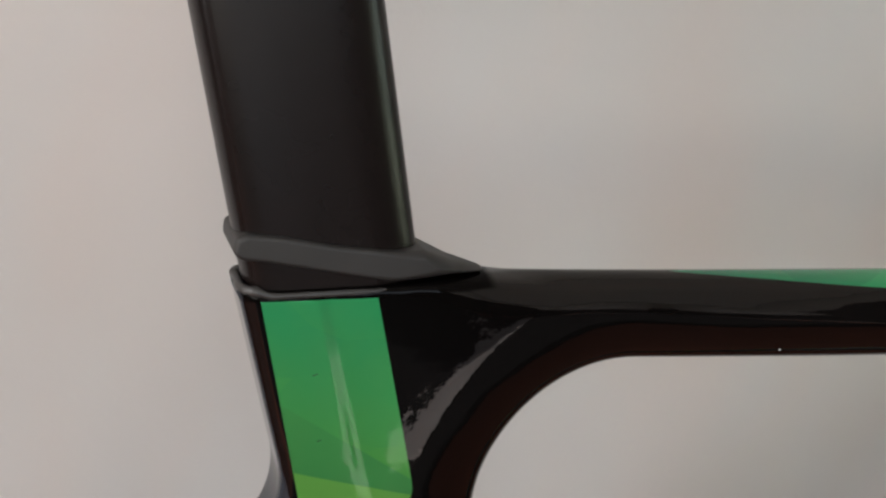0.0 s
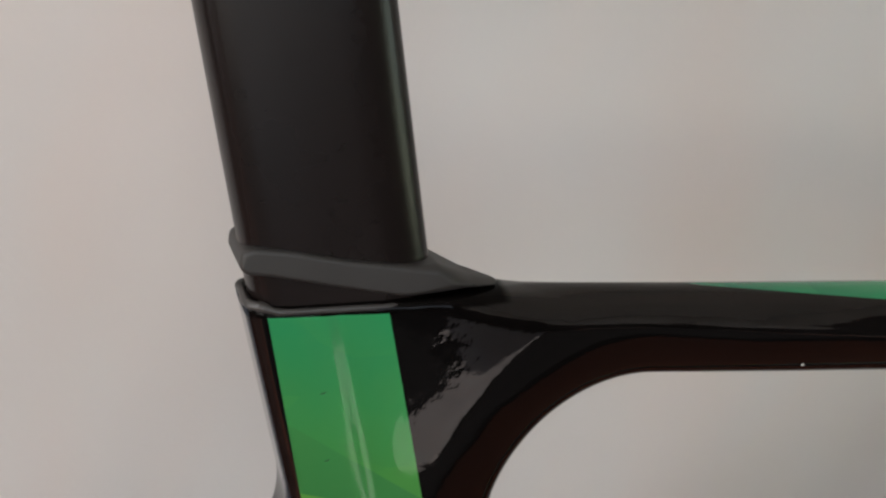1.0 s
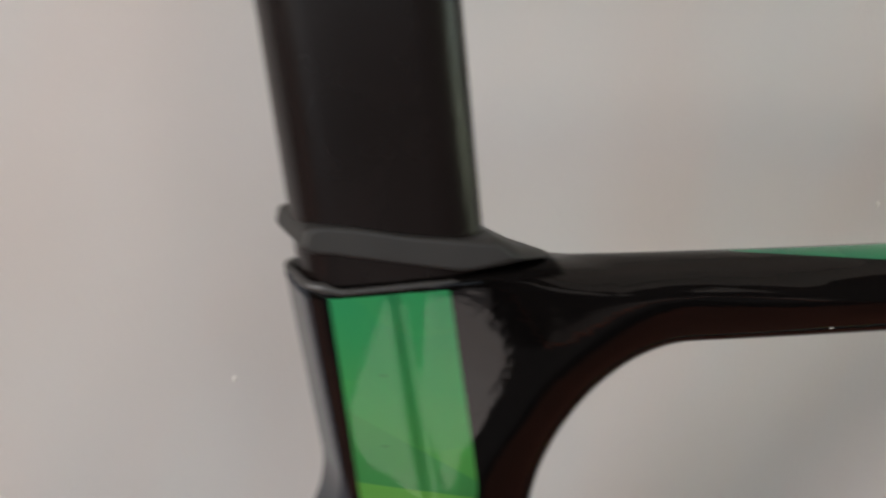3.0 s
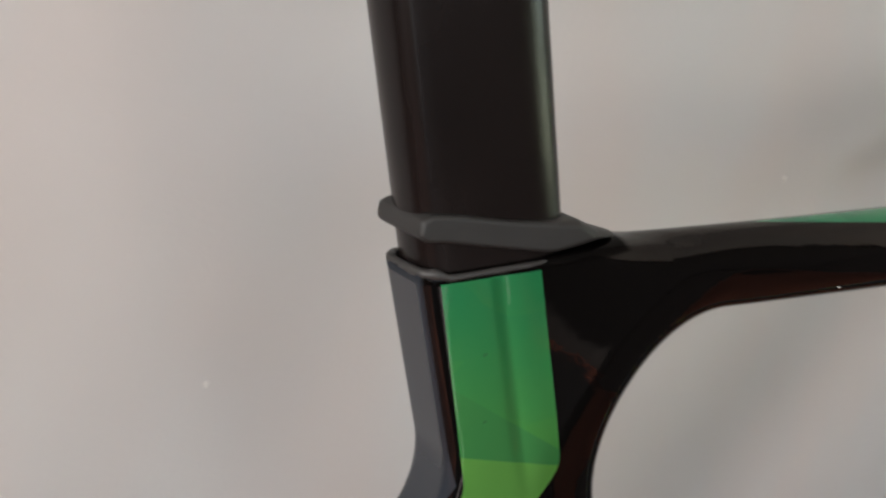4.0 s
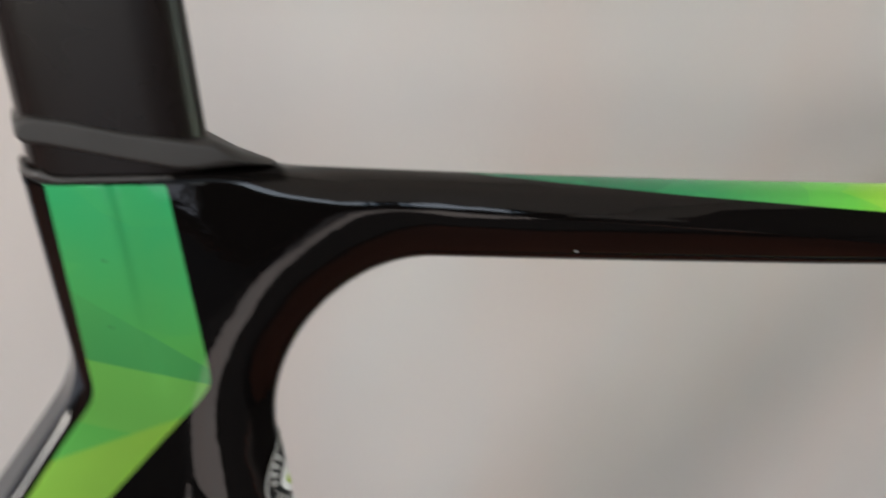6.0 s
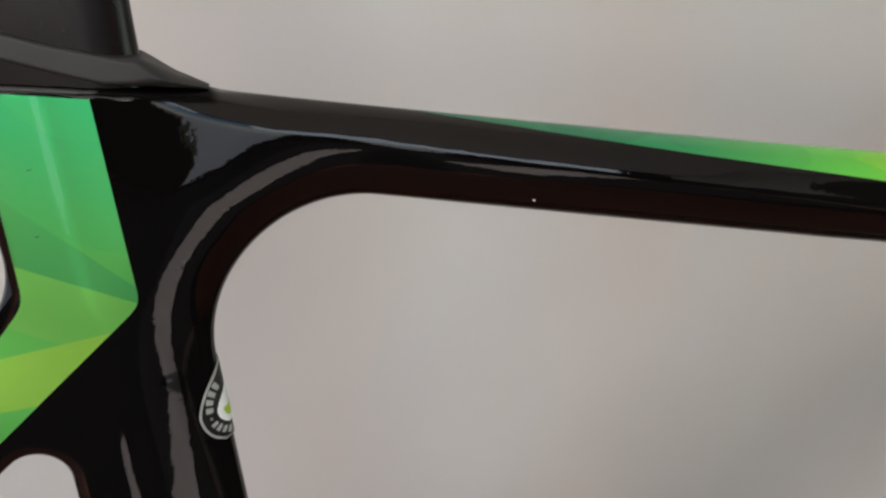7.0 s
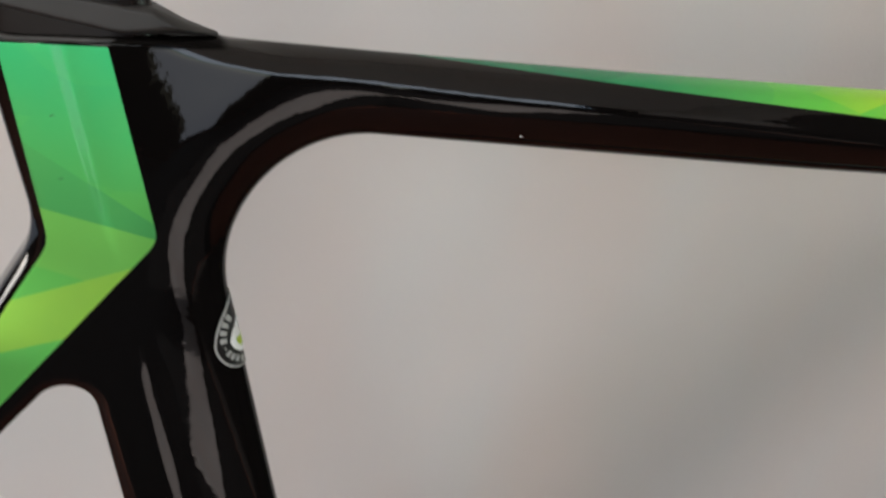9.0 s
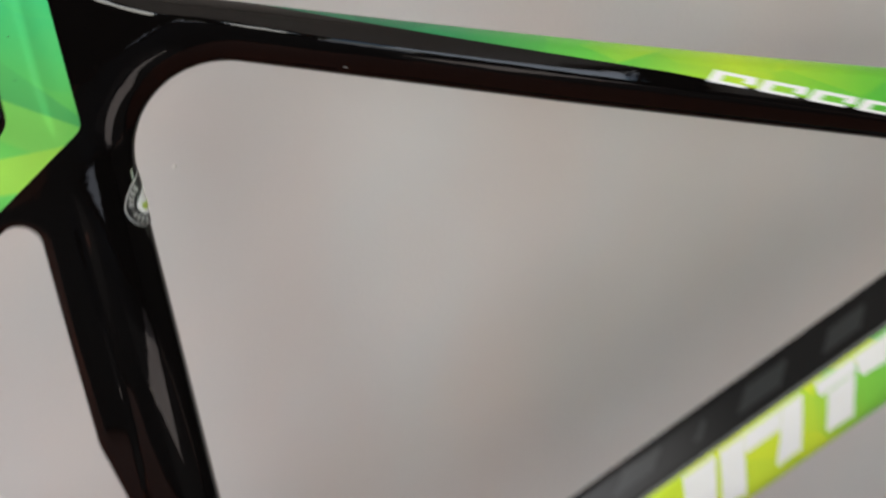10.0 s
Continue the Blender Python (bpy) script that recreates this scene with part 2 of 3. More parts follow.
def skin(field, line, lo, hi, pitch):
    """The surface of a solid as quads: one vertex for each cell that the surface crosses, then drawn onto it."""
    xs, ys, zs = (np.arange(l, h + pitch, pitch) for l, h in zip(lo, hi))
    gx, gz = np.meshgrid(xs, zs, indexing="ij")
    flat = outline_distance(line, gx, gz)
    f = np.stack([field(gx, np.full_like(gx, y), gz, flat) for y in ys], 1)
    neg = f < 0
    shape = tuple(n - 1 for n in f.shape)
    total, count = np.zeros(shape + (3,)), np.zeros(shape)
    cut = lambda a, k: tuple(slice(k[i], f.shape[i] - 1 + k[i]) for i in range(3))
    for axis in range(3):
        for j in (0, 1):
            for k in (0, 1):
                off = [0, 0, 0]
                off[(axis + 1) % 3], off[(axis + 2) % 3] = j, k
                end = list(off)
                end[axis] = 1
                fa, fb = f[cut(0, off)], f[cut(0, end)]
                hit = (fa < 0) != (fb < 0)
                t = np.where(hit, fa / np.where(hit, fa - fb, 1), 0)
                for i in range(3):
                    total[..., i] += np.where(hit, (t if i == axis else off[i]), 0)
                count += hit
    used = count > 0
    number = np.full(shape, -1)
    number[used] = np.arange(used.sum())
    cells = np.argwhere(used)
    verts = np.array([xs[0], ys[0], zs[0]]) + (cells + total[used] / count[used][:, None]) * pitch
    faces = []
    for axis in range(3):
        a, b = (axis + 1) % 3, (axis + 2) % 3
        lo_, hi_ = [slice(None)] * 3, [slice(None)] * 3
        lo_[axis], hi_[axis] = slice(0, -1), slice(1, None)
        flip = neg[tuple(lo_)] != neg[tuple(hi_)]
        idx = np.argwhere(flip)
        idx = idx[(idx[:, a] > 0) & (idx[:, b] > 0) & (idx[:, a] < shape[a]) & (idx[:, b] < shape[b])]
        def at(da, db):
            c = idx.copy()
            c[:, a] -= da
            c[:, b] -= db
            return number[c[:, 0], c[:, 1], c[:, 2]]
        quad = np.stack([at(1, 1), at(0, 1), at(0, 0), at(1, 0)], 1)
        out = neg[idx[:, 0], idx[:, 1], idx[:, 2]]
        faces.append(np.where(out[:, None], quad, quad[:, ::-1]))
    h = pitch * 0.2
    for _ in range(3):
        x, y, z = verts.T
        v = field(x, y, z)
        g = np.stack([field(x + h, y, z) - field(x - h, y, z), field(x, y + h, z) - field(x, y - h, z), field(x, y, z + h) - field(x, y, z - h)], 1) / (2 * h)
        size = np.maximum((g * g).sum(1), 0.05)
        verts = verts - np.clip(v / size, -pitch, pitch)[:, None] * g
    x, y, z = verts.T
    g = np.stack([field(x + h, y, z) - field(x - h, y, z), field(x, y + h, z) - field(x, y - h, z), field(x, y, z + h) - field(x, y, z - h)], 1)
    return verts, np.concatenate(faces), g / np.maximum(np.linalg.norm(g, axis=1), 1e-12)[:, None]


def loft(name, rings, material, parent=None, label="", caps=True):
    n = len(rings[0])
    verts = [v for ring in rings for v in ring]
    faces = [(k * n + i, k * n + (i + 1) % n, (k + 1) * n + (i + 1) % n, (k + 1) * n + i) for k in range(len(rings) - 1) for i in range(n)]
    if caps:
        faces += [tuple(range(n))[::-1], tuple((len(rings) - 1) * n + i for i in range(n))]
    ob = link_mesh(name, verts, faces, material, parent, label)
    bm = bmesh.new()
    bm.from_mesh(ob.data)
    bmesh.ops.recalc_face_normals(bm, faces=bm.faces[:])
    bm.to_mesh(ob.data)
    bm.free()
    return ob


def tube(name, points, radius, material, parent=None, label="", ring=16, closed=False):
    pts = [Vector(p) for p in points]
    rings = []
    for i, p in enumerate(pts):
        if closed:
            way = (pts[(i + 1) % len(pts)] - pts[i - 1]).normalized()
        else:
            way = (pts[min(i + 1, len(pts) - 1)] - pts[max(i - 1, 0)]).normalized()
        side = way.cross(Vector((0.02, 1, 0.03))).normalized()
        up = side.cross(way)
        r = radius(i / max(1, len(pts) - 1)) if callable(radius) else radius
        rings.append([p + (side * math.cos(a) + up * math.sin(a)) * r for a in (2 * math.pi * k / ring for k in range(ring))])
    if closed:
        rings.append(rings[0])
    return loft(name, rings, material, parent, label, not closed)


def bend(points, n):
    """A smooth curve through points."""
    pts = [np.array(p, float) for p in points]
    pts = [2 * pts[0] - pts[1]] + pts + [2 * pts[-1] - pts[-2]]
    out = []
    for k in range(1, len(pts) - 2):
        a, b, c, d = pts[k - 1:k + 3]
        for i in range(n):
            t = i / n
            out.append(0.5 * (2 * b + (c - a) * t + (2 * a - 5 * b + 4 * c - d) * t * t + (3 * b - a - 3 * c + d) * t ** 3))
    return out + [pts[-2]]


# ---- the room ----
WALL_Y, FOOT_PANEL_TOP = 0.35, 0.22
wall_back = tagged(box("wall_back", (-1.7, WALL_Y, -0.1), (1.8, WALL_Y + 0.12, 2.7), WALL), "plain warm grey painted wall behind the bicycle", "wall", kind="structure")
tagged(box("floor", (-1.7, -3.1, -0.1), (1.8, WALL_Y, 0.0), FLOOR), "plain reddish brown floor", "floor", kind="structure")
tagged(box("ceiling", (-1.7, -3.1, 2.6), (1.8, WALL_Y, 2.7), CEILING), "plain pale ceiling", "ceiling", kind="structure")


def holed_wall(name, axis, at, thick, span, hole, label, material):
    """A wall across an axis with one opening (from, to, sill, head), of four pieces joined in one mesh."""
    a, b, lo, hi = hole
    verts, faces = [], []
    for u0, u1, z0, z1 in ((span[0], a, 0, 2.6), (b, span[1], 0, 2.6), (a, b, 0, lo), (a, b, hi, 2.6)):
        if z1 - z0 < 0.01 or u1 - u0 < 0.01:
            continue
        k = len(verts)
        for t in (at, at + thick):
            for u in (u0, u1):
                verts += [(t, u, z) if axis == "x" else (u, t, z) for z in (z0, z1)]
        faces += [tuple(k + i for i in q) for q in ((0, 1, 3, 2), (4, 6, 7, 5), (0, 4, 5, 1), (2, 3, 7, 6), (0, 2, 6, 4), (1, 5, 7, 3))]
    return tagged(link_mesh(name, verts, faces, material, smooth=False), label, "wall", kind="structure")


holed_wall("wall_left", "x", -1.7, 0.1, (-3.1, WALL_Y), (-1.5, -0.35, 0.58, 2.05), "plain wall with a tall window opening", DIM_WALL)
# unseen bar added to cut the sun's patch on the floor
tagged(box("sun_bar", (-1.69, -1.5, 0.80), (-1.61, -0.35, 1.15), ADDED_BROWN), "dark brown bar added across the opening to block the sun", "window rail", kind="structure")
holed_wall("wall_right", "x", 1.7, 0.1, (-3.1, WALL_Y), (-0.72, -0.20, 0.80, 1.36), "plain warm grey wall with an opening for a lamp", SIDE_WALL)
# unseen dark panels added low on this wall so the gloss reflects black
tagged(box("dark_panel_right", (1.676, -3.0, 0.0), (1.70, -1.96, 1.22), DIM_WALL), "plain dark panel added on the lower wall to darken reflections", "wainscot", kind="structure")
# unseen tall slab added to darken what the top tube's shoulder reflects
tagged(box("dark_slab_right", (1.664, -1.956, 0.004), (1.70, -1.044, 2.05), DIM_WALL, None, 0.003), "plain dark slab added on the wall to darken reflections", "door", kind="structure")
tagged(box("dark_panel_jamb", (1.676, -1.04, 0.0), (1.70, -0.742, 1.22), DIM_WALL), "plain dark panel added on the lower wall to darken reflections", "wainscot", kind="structure")
tagged(box("dark_panel_sill", (1.676, -0.738, 0.0), (1.70, WALL_Y - 0.02, 0.78), DIM_WALL), "plain dark panel added below the opening to darken reflections", "wainscot", kind="structure")
# unseen brown panel added so the frame's rounded rims reflect brown
tagged(box("wainscot", (-1.6, WALL_Y - 0.02, 0.0), (1.676, WALL_Y, FOOT_PANEL_TOP), ADDED_BROWN), "plain dark brown panel added along the wall's foot for reflections", "wainscot", kind="structure")
holed_wall("wall_front_west", "y", -3.1, 0.1, (-1.6, -0.08), (-1.52, -0.10, 0.66, 1.74), "plain dim wall with an opening for a lamp", DIM_WALL)
holed_wall("wall_front_middle", "y", -3.1, 0.1, (-0.08, 0.62), (0.08, 0.62, 0.05, 2.5), "plain dim wall with a tall opening for a lamp", DIM_WALL)
holed_wall("wall_front_east", "y", -3.1, 0.1, (0.62, 1.7), (0.62, 1.45, 1.2, 2.5), "plain dim wall with an opening for a lamp", DIM_WALL)


def fleck(x, z, r):
    """A pale fleck of paint on the wall."""
    ring = [(x + r * (1 + 0.25 * math.sin(3 * a)) * math.cos(a), z + 1.3 * r * math.sin(a)) for a in (2 * math.pi * k / 12 for k in range(12))]
    verts = [(px, WALL_Y - 0.0004, pz) for px, pz in ring] + [(x, WALL_Y - 0.0016, z)]
    return link_mesh("paint_fleck", verts, [(k, 12, (k + 1) % 12) for k in range(12)], FLECK, wall_back, "pale paint fleck")


FLECK = wall_paint("fleck_paint", (0.70, 0.67, 0.64), 0.02)
fleck(0.559, 0.807, 0.0026)
fleck(0.024, 0.649, 0.0021)

# unseen pale strip added to give the gloss its grey band of reflection
rug = tagged(box("rug", (-0.80, -0.155, 0.0), (0.80, 0.155, 0.012), PALE_STRIP, None, 0.004), "pale grey strip added on the floor as a reflector", "rug")
rug.matrix_world = pose(0.965, -1.995, 0.010, 0, 0, -55.8)
# unseen dark sheet added to keep the sunlit floor out of the reflections
tagged(box("carpet", (-0.50, -2.92, 0.0), (1.62, -0.98, 0.010), DARK_SHEET, None, 0.004), "dark sheet added on the brown floor to blacken reflections", "carpet")

# ---- the bicycle ----
bicycle = tagged(new("bicycle"), "gloss black carbon racing bicycle frame with green and yellow panels", "bicycle")

# outline of the frame seen from the side; its upper edge is cut separately by top_line
FRAME_LINE = rounded([
    (-0.1046, 0.9100, 0.0), (0.575, 0.9600, 0.0),
    (0.576, 0.8600, 0.004), (0.457, 0.8500, 0.3), (0.25, 0.8345, 0.3), (-0.006, 0.8180, 0.053), (0.169, 0.340, 0.01),
    (0.105, 0.340, 0.01), (0.075, 0.482, 0.1), (0.0176, 0.5808, 0.05), (-0.0335, 0.7252, 0.012), (-0.1145, 0.612, 0.1), (-0.318, 0.34, 0.004),
    (-0.332, 0.34, 0.004), (-0.127, 0.612, 0.1), (-0.0535, 0.7715, 0.030)])


def top_line(x):
    """The upper edge: the seat tube's mouth, then the top tube."""
    tube_top = 0.8492 + 0.0760 * x + 0.045 * np.maximum(x, 0) ** 2
    return np.where(x < 0, 0.8492 + 0.130 * x, tube_top)


def ridge_line(x):
    """Height of the crease that runs from the seat tube's mouth along the top tube."""
    return 0.8414 + 0.054 * np.maximum(x - 0.022, 0) + 0.03 * np.maximum(0.022 - x, 0)


def front_line(z):
    """The front of the seat tube."""
    return -0.006 + 0.366 * (0.818 - z)


def crease_line(x):
    """Height of the upper crease, between the top tube's shoulder and its narrow top."""
    return 0.8446 + 0.030 * np.maximum(x, 0) + 0.049 * (np.hypot(np.maximum(x, 0), 0.05) - 0.05)


def beyond(v, soft=0.0011):
    """How far v lies past zero, with a soft start."""
    return 0.5 * (v + np.hypot(v, soft))


def frame_half(x, z):
    ridge = ridge_line(x)
    on_ridge = 0.0129 + 0.0031 * step(0.03, 0.17, x)
    low = 0.0136 + 0.0006 * step(0.03, 0.15, x)
    under = low + (on_ridge - low) * step(ridge - 0.030, ridge, z)
    fade = step(-0.03, 0.012, x)
    level = np.minimum(z, top_line(x) + 0.001)
    crease, top = crease_line(x), top_line(x)
    lean = 0.0030 / np.maximum(crease - ridge, 0.0048)
    fall = np.maximum(0.0056 / np.maximum(top - crease, 0.003) - lean, 0.05)
    tube_w = under - fade * (lean * beyond(level - ridge) + fall * beyond(level - crease))
    seat_w = 0.0130 - 0.085 * beyond(-0.0545 - x - 0.333 * (z - 0.80), 0.020) * step(0.72, 0.765, z) + 0.0022 * step(0.76, 0.62, z) * step(-0.06, -0.02, x) + 0.003 * step(-0.07, -0.11, x) * step(0.74, 0.68, z)
    k = step(-0.036, 0.004, x) * step(0.765, 0.80, z)
    return seat_w + (tube_w - seat_w) * k


def side_edge(x, z):
    nose = step(-0.048, -0.036, x - front_line(z))
    wide = 0.024 + 0.012 * step(0.11, 0.04, x)
    rx, ry = 0.007 + (wide - 0.007) * nose, 0.006 + (0.0125 - 0.006) * nose
    rear = step(-0.045, -0.062, x + 0.333 * (z - 0.80))
    return rx + (0.005 - rx) * rear, ry + (0.0045 - ry) * rear


def top_edge(x, z):
    k = step(-0.012, 0.03, x)
    return 0.0026 + 0.0030 * k, 0.0026 + 0.0056 * k


flanks, lid = swelled(FRAME_LINE, frame_half, side_edge), swelled(FRAME_LINE, frame_half, top_edge)


def frame_solid(x, y, z, d=None):
    d = outline_distance(FRAME_LINE, x, z) if d is None else d
    return np.maximum(flanks(x, y, z, d), lid(x, y, z, 0.995 * (z - top_line(x))))


v, f, n = skin(frame_solid, FRAME_LINE, (-0.34, -0.021, 0.333), (0.585, 0.0205, 0.921), 0.0015)
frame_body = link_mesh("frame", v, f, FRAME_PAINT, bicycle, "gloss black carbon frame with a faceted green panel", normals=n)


def depth_on(solid, x, z, start=0.03):
    """The near side of a solid at the places (x, z)."""
    x, z = np.atleast_1d(x).astype(float), np.atleast_1d(z).astype(float)
    d = outline_distance(FRAME_LINE, x, z)
    far, near = np.full(x.shape, -start), np.zeros(x.shape)
    for _ in range(20):
        m = (far + near) / 2
        inside = solid(x, m, z, d) < 0
        near, far = np.where(inside, m, near), np.where(inside, far, m)
    return far


# down tube: black shoulder above, flat coloured flank below
DT_A, DT_B = Vector((0.190, 0, 0.427)), Vector((0.572, 0, 0.873))
DT_WAY = (DT_B - DT_A).normalized()
DT_DOWN = Vector((DT_WAY.z, 0, -DT_WAY.x))

DT_HALF = [(0.0106, 0.0), (0.0110, 0.0022), (0.0124, 0.0042), (0.0146, 0.0068), (0.0172, 0.0100), (0.0212, 0.0150), (0.0250, 0.0193), (0.0270, 0.0214), (0.0282, 0.0224), (0.0300, 0.0229), (0.0330, 0.0231), (0.050, 0.0232), (0.070, 0.0215), (0.080, 0.0185), (0.085, 0.0145), (0.088, 0.008), (0.089, 0.0)]


def down_tube_ring(at):
    half = DT_HALF
    ring = half + [(d, -w) for d, w in half[-2:0:-1]]
    return [at + DT_DOWN * d + Vector((0, -w, 0)) for d, w in ring]


mat, nodes, links, p = paint_down_tube()
xyz = nodes.new("ShaderNodeSeparateXYZ")
links.new(nodes.new("ShaderNodeTexCoord").outputs["Object"], xyz.inputs["Vector"])
fx = lambda op, a, b=0.0, c=0.0: calc(nodes, links, op, a, b, c)
drop = fx("ADD", fx("MULTIPLY", fx("SUBTRACT", xyz.outputs["X"], DT_A.x), DT_DOWN.x), fx("MULTIPLY", fx("SUBTRACT", xyz.outputs["Z"], DT_A.z), DT_DOWN.z))
run = fx("ADD", fx("MULTIPLY", fx("SUBTRACT", xyz.outputs["X"], DT_A.x), DT_WAY.x), fx("MULTIPLY", fx("SUBTRACT", xyz.outputs["Z"], DT_A.z), DT_WAY.z))
flank = nodes.new("ShaderNodeClamp")
links.new(fx("MULTIPLY_ADD", fx("MINIMUM", fx("SUBTRACT", drop, 0.0281), fx("SUBTRACT", 0.085, drop)), 3000.0, 0.5), flank.inputs["Value"])
cell = facets(nodes, links, stretched(nodes, links, (1.0, 0.3, 1.5), (0, 0.9, 0)), 16)
tone = fx("ADD", fx("MULTIPLY", fx("SUBTRACT", run, 0.18), 2.5), fx("MULTIPLY", fx("SUBTRACT", cell, 0.5), 0.3))
lime = ramp(nodes, links, tone, ((0.0, (0.50, 0.76, 0.05)), (0.25, (0.70, 0.82, 0.05)), (0.5, (0.62, 0.80, 0.06)), (0.62, (0.27, 0.68, 0.08)), (0.9, (0.11, 0.55, 0.10))))
pin = nodes.new("ShaderNodeClamp")
links.new(fx("MULTIPLY_ADD", fx("MINIMUM", fx("SUBTRACT", drop, 0.0262), fx("SUBTRACT", 0.0276, drop)), 4000.0, 0.5), pin.inputs["Value"])
shoulder = mixed(nodes, links, pin.outputs["Result"], (0.007, 0.0072, 0.0072), (0.16, 0.17, 0.16))
links.new(mixed(nodes, links, flank.outputs["Result"], shoulder, lime.outputs["Color"]), p.inputs["Base Color"])
DT_PAINT = mat
length = (DT_B - DT_A).length
down_tube = loft("down_tube", [down_tube_ring(DT_A + DT_WAY * (length * k / 12)) for k in range(13)], DT_PAINT, bicycle, "black down tube with a lime green flank")

# head tube and bottom bracket shell close the frame
def barrel(name, a, b, r0, r1, material, parent, label=""):
    a, b = Vector(a), Vector(b)
    return tube(name, [a.lerp(b, k / 6) for k in range(7)], lambda t: r0 + (r1 - r0) * t, material, parent, label, 28)


barrel("head_tube", (0.568, 0, 0.925), (0.622, 0, 0.770), 0.021, 0.027, FRAME_PAINT, bicycle)
barrel("bottom_bracket_shell", (0.152, -0.034, 0.372), (0.152, 0.034, 0.372), 0.024, 0.024, FRAME_PAINT, bicycle)

# seatpost: rounded nose, flat flanks, cut-off tail
POST_FOOT, POST_UP = Vector((-0.0215, 0, 0.8505)), Vector((-0.3130, 0, 0.9497)).normalized()
POST_BACK = Vector((-POST_UP.z, 0, POST_UP.x))


def post_ring(h, grow=0.0):
    base = POST_FOOT + POST_UP * h
    half = []
    for k in range(13):
        a = k / 12 * math.pi / 2
        half.append((0.0200 * (1 - math.cos(a)), 0.0102 * math.sin(a)))
    half += [(0.034, 0.0104), (0.046, 0.0103), (0.0500, 0.0100), (0.0511, 0.0097), (0.0522, 0.0091), (0.0534, 0.0078), (0.0545, 0.0050), (0.0550, 0.0025), (0.0552, 0.0)]
    ring = half + [(d, -w) for d, w in half[-2:0:-1]]
    return [base + POST_BACK * d + Vector((0, -w, 0)) for d, w in ring]


loft("seatpost", [post_ring(-0.03 + 0.29 * k / 20) for k in range(21)], POST_BLACK, bicycle, "matt black aero seatpost with a flat tail")

# rubber collar over the clamp, drawn out to a point on the top tube
COLLAR_LINE = rounded([
    (-0.0816, 0.8552, 0.002), (-0.0788, 0.8570, 0.004), (-0.0685, 0.8571, 0.03), (-0.052, 0.8559, 0.05), (-0.032, 0.8556, 0.02), (-0.0232, 0.8566, 0.004), (-0.0110, 0.8527, 0.02),
    (0.0012, 0.8506, 0.0020), (-0.0010, 0.8491, 0.001), (-0.012, 0.8487, 0.02), (-0.033, 0.8463, 0.02), (-0.055, 0.8477, 0.05), (-0.0725, 0.8490, 0.03), (-0.0788, 0.8490, 0.004), (-0.0816, 0.8504, 0.003)])


def collar_half(x, z):
    taper = np.clip((0.0026 - x) / 0.030, 0, 1)
    return 0.0022 + 0.0102 * np.sqrt(1 - (1 - taper) ** 2)


collar_solid = swelled(COLLAR_LINE, collar_half, lambda x, z: (0.0014 + 0.0030 * step(-0.036, -0.008, x), 0.0016 + 0.0060 * step(-0.036, -0.008, x)))
v, f, n = skin(collar_solid, COLLAR_LINE, (-0.085, -0.0155, 0.843), (0.005, 0.0155, 0.862), 0.0008)
link_mesh("seat_collar", v, f, RUBBER, bicycle, "dark grey rubber seatpost collar", normals=n)

# lip round the mouth of the seat tube
lip_path = []
for k in range(64):
    a = 2 * math.pi * k / 64
    cx, cy = math.copysign(abs(math.cos(a)) ** 0.35, math.cos(a)), math.copysign(abs(math.sin(a)) ** 0.35, math.sin(a))
    x = -0.0525 + 0.0247 * cx
    lip_path.append((x, 0.0117 * cy, 0.8391 + (x + 0.0785) * 0.132 - 0.0016 * float(step(-0.0745, -0.068, x))))
def lip_size(t):
    """Thicker and lumpier at the back corners, where the lacquer is worn."""
    x, y, z = lip_path[min(63, int(t * 64))]
    worn = float(step(-0.066, -0.075, x))
    return 0.00095 + 0.00045 * worn + (0.0002 + 0.0005 * worn) * noise.noise((x * 420, y * 420, 3.1))


tube("lip", lip_path, lip_size, LIP_BLACK, frame_body, "worn black lip", 10, True)

# handlebar: the far drop ends behind the top tube
for side in (1, -1):
    pts = bend([(0.620, 0.25 * side, 0.832), (0.657, 0.25 * side, 0.844), (0.703, 0.25 * side, 0.864), (0.755, 0.248 * side, 0.890), (0.770, 0.24 * side, 0.930), (0.745, 0.23 * side, 0.962), (0.700, 0.22 * side, 0.972)], 8)
    tube("handlebar_drop", pts, lambda t: 0.0130 if 0.01 < t else 0.0112, BAR_BLACK, bicycle, "dark taped handlebar drop")
    barrel("bar_end_plug", (0.6175, 0.25 * side, 0.8311), (0.625, 0.25 * side, 0.8338), 0.0078, 0.0078, RUBBER, bicycle, "dark grey bar end plug")
barrel("handlebar", (0.700, -0.22, 0.972), (0.700, 0.22, 0.972), 0.0155, 0.0155, BAR_BLACK, bicycle)
barrel("stem", (0.561, 0, 0.945), (0.700, 0, 0.972), 0.019, 0.017, POST_BLACK, bicycle)

# ---- prints, chips and labels on the frame ----
def sheet(name, point, rows, cols, material, parent, label=""):
    """A thin print: a grid of points over (0..1, 0..1)."""
    u, v = (g.ravel() for g in np.meshgrid(np.linspace(0, 1, rows + 1), np.linspace(0, 1, cols + 1), indexing="ij"))
    w = cols + 1
    faces = [(i * w + j, i * w + j + 1, (i + 1) * w + j + 1, (i + 1) * w + j) for i in range(rows) for j in range(cols)]
    return link_mesh(name, np.stack(point(u, v), 1), faces, material, parent, label)


def blend(q, u, v):
    a, b, c, d = q
    return [(a[k] * (1 - v) + b[k] * v) * (1 - u) + (d[k] * (1 - v) + c[k] * v) * u for k in (0, 1)]


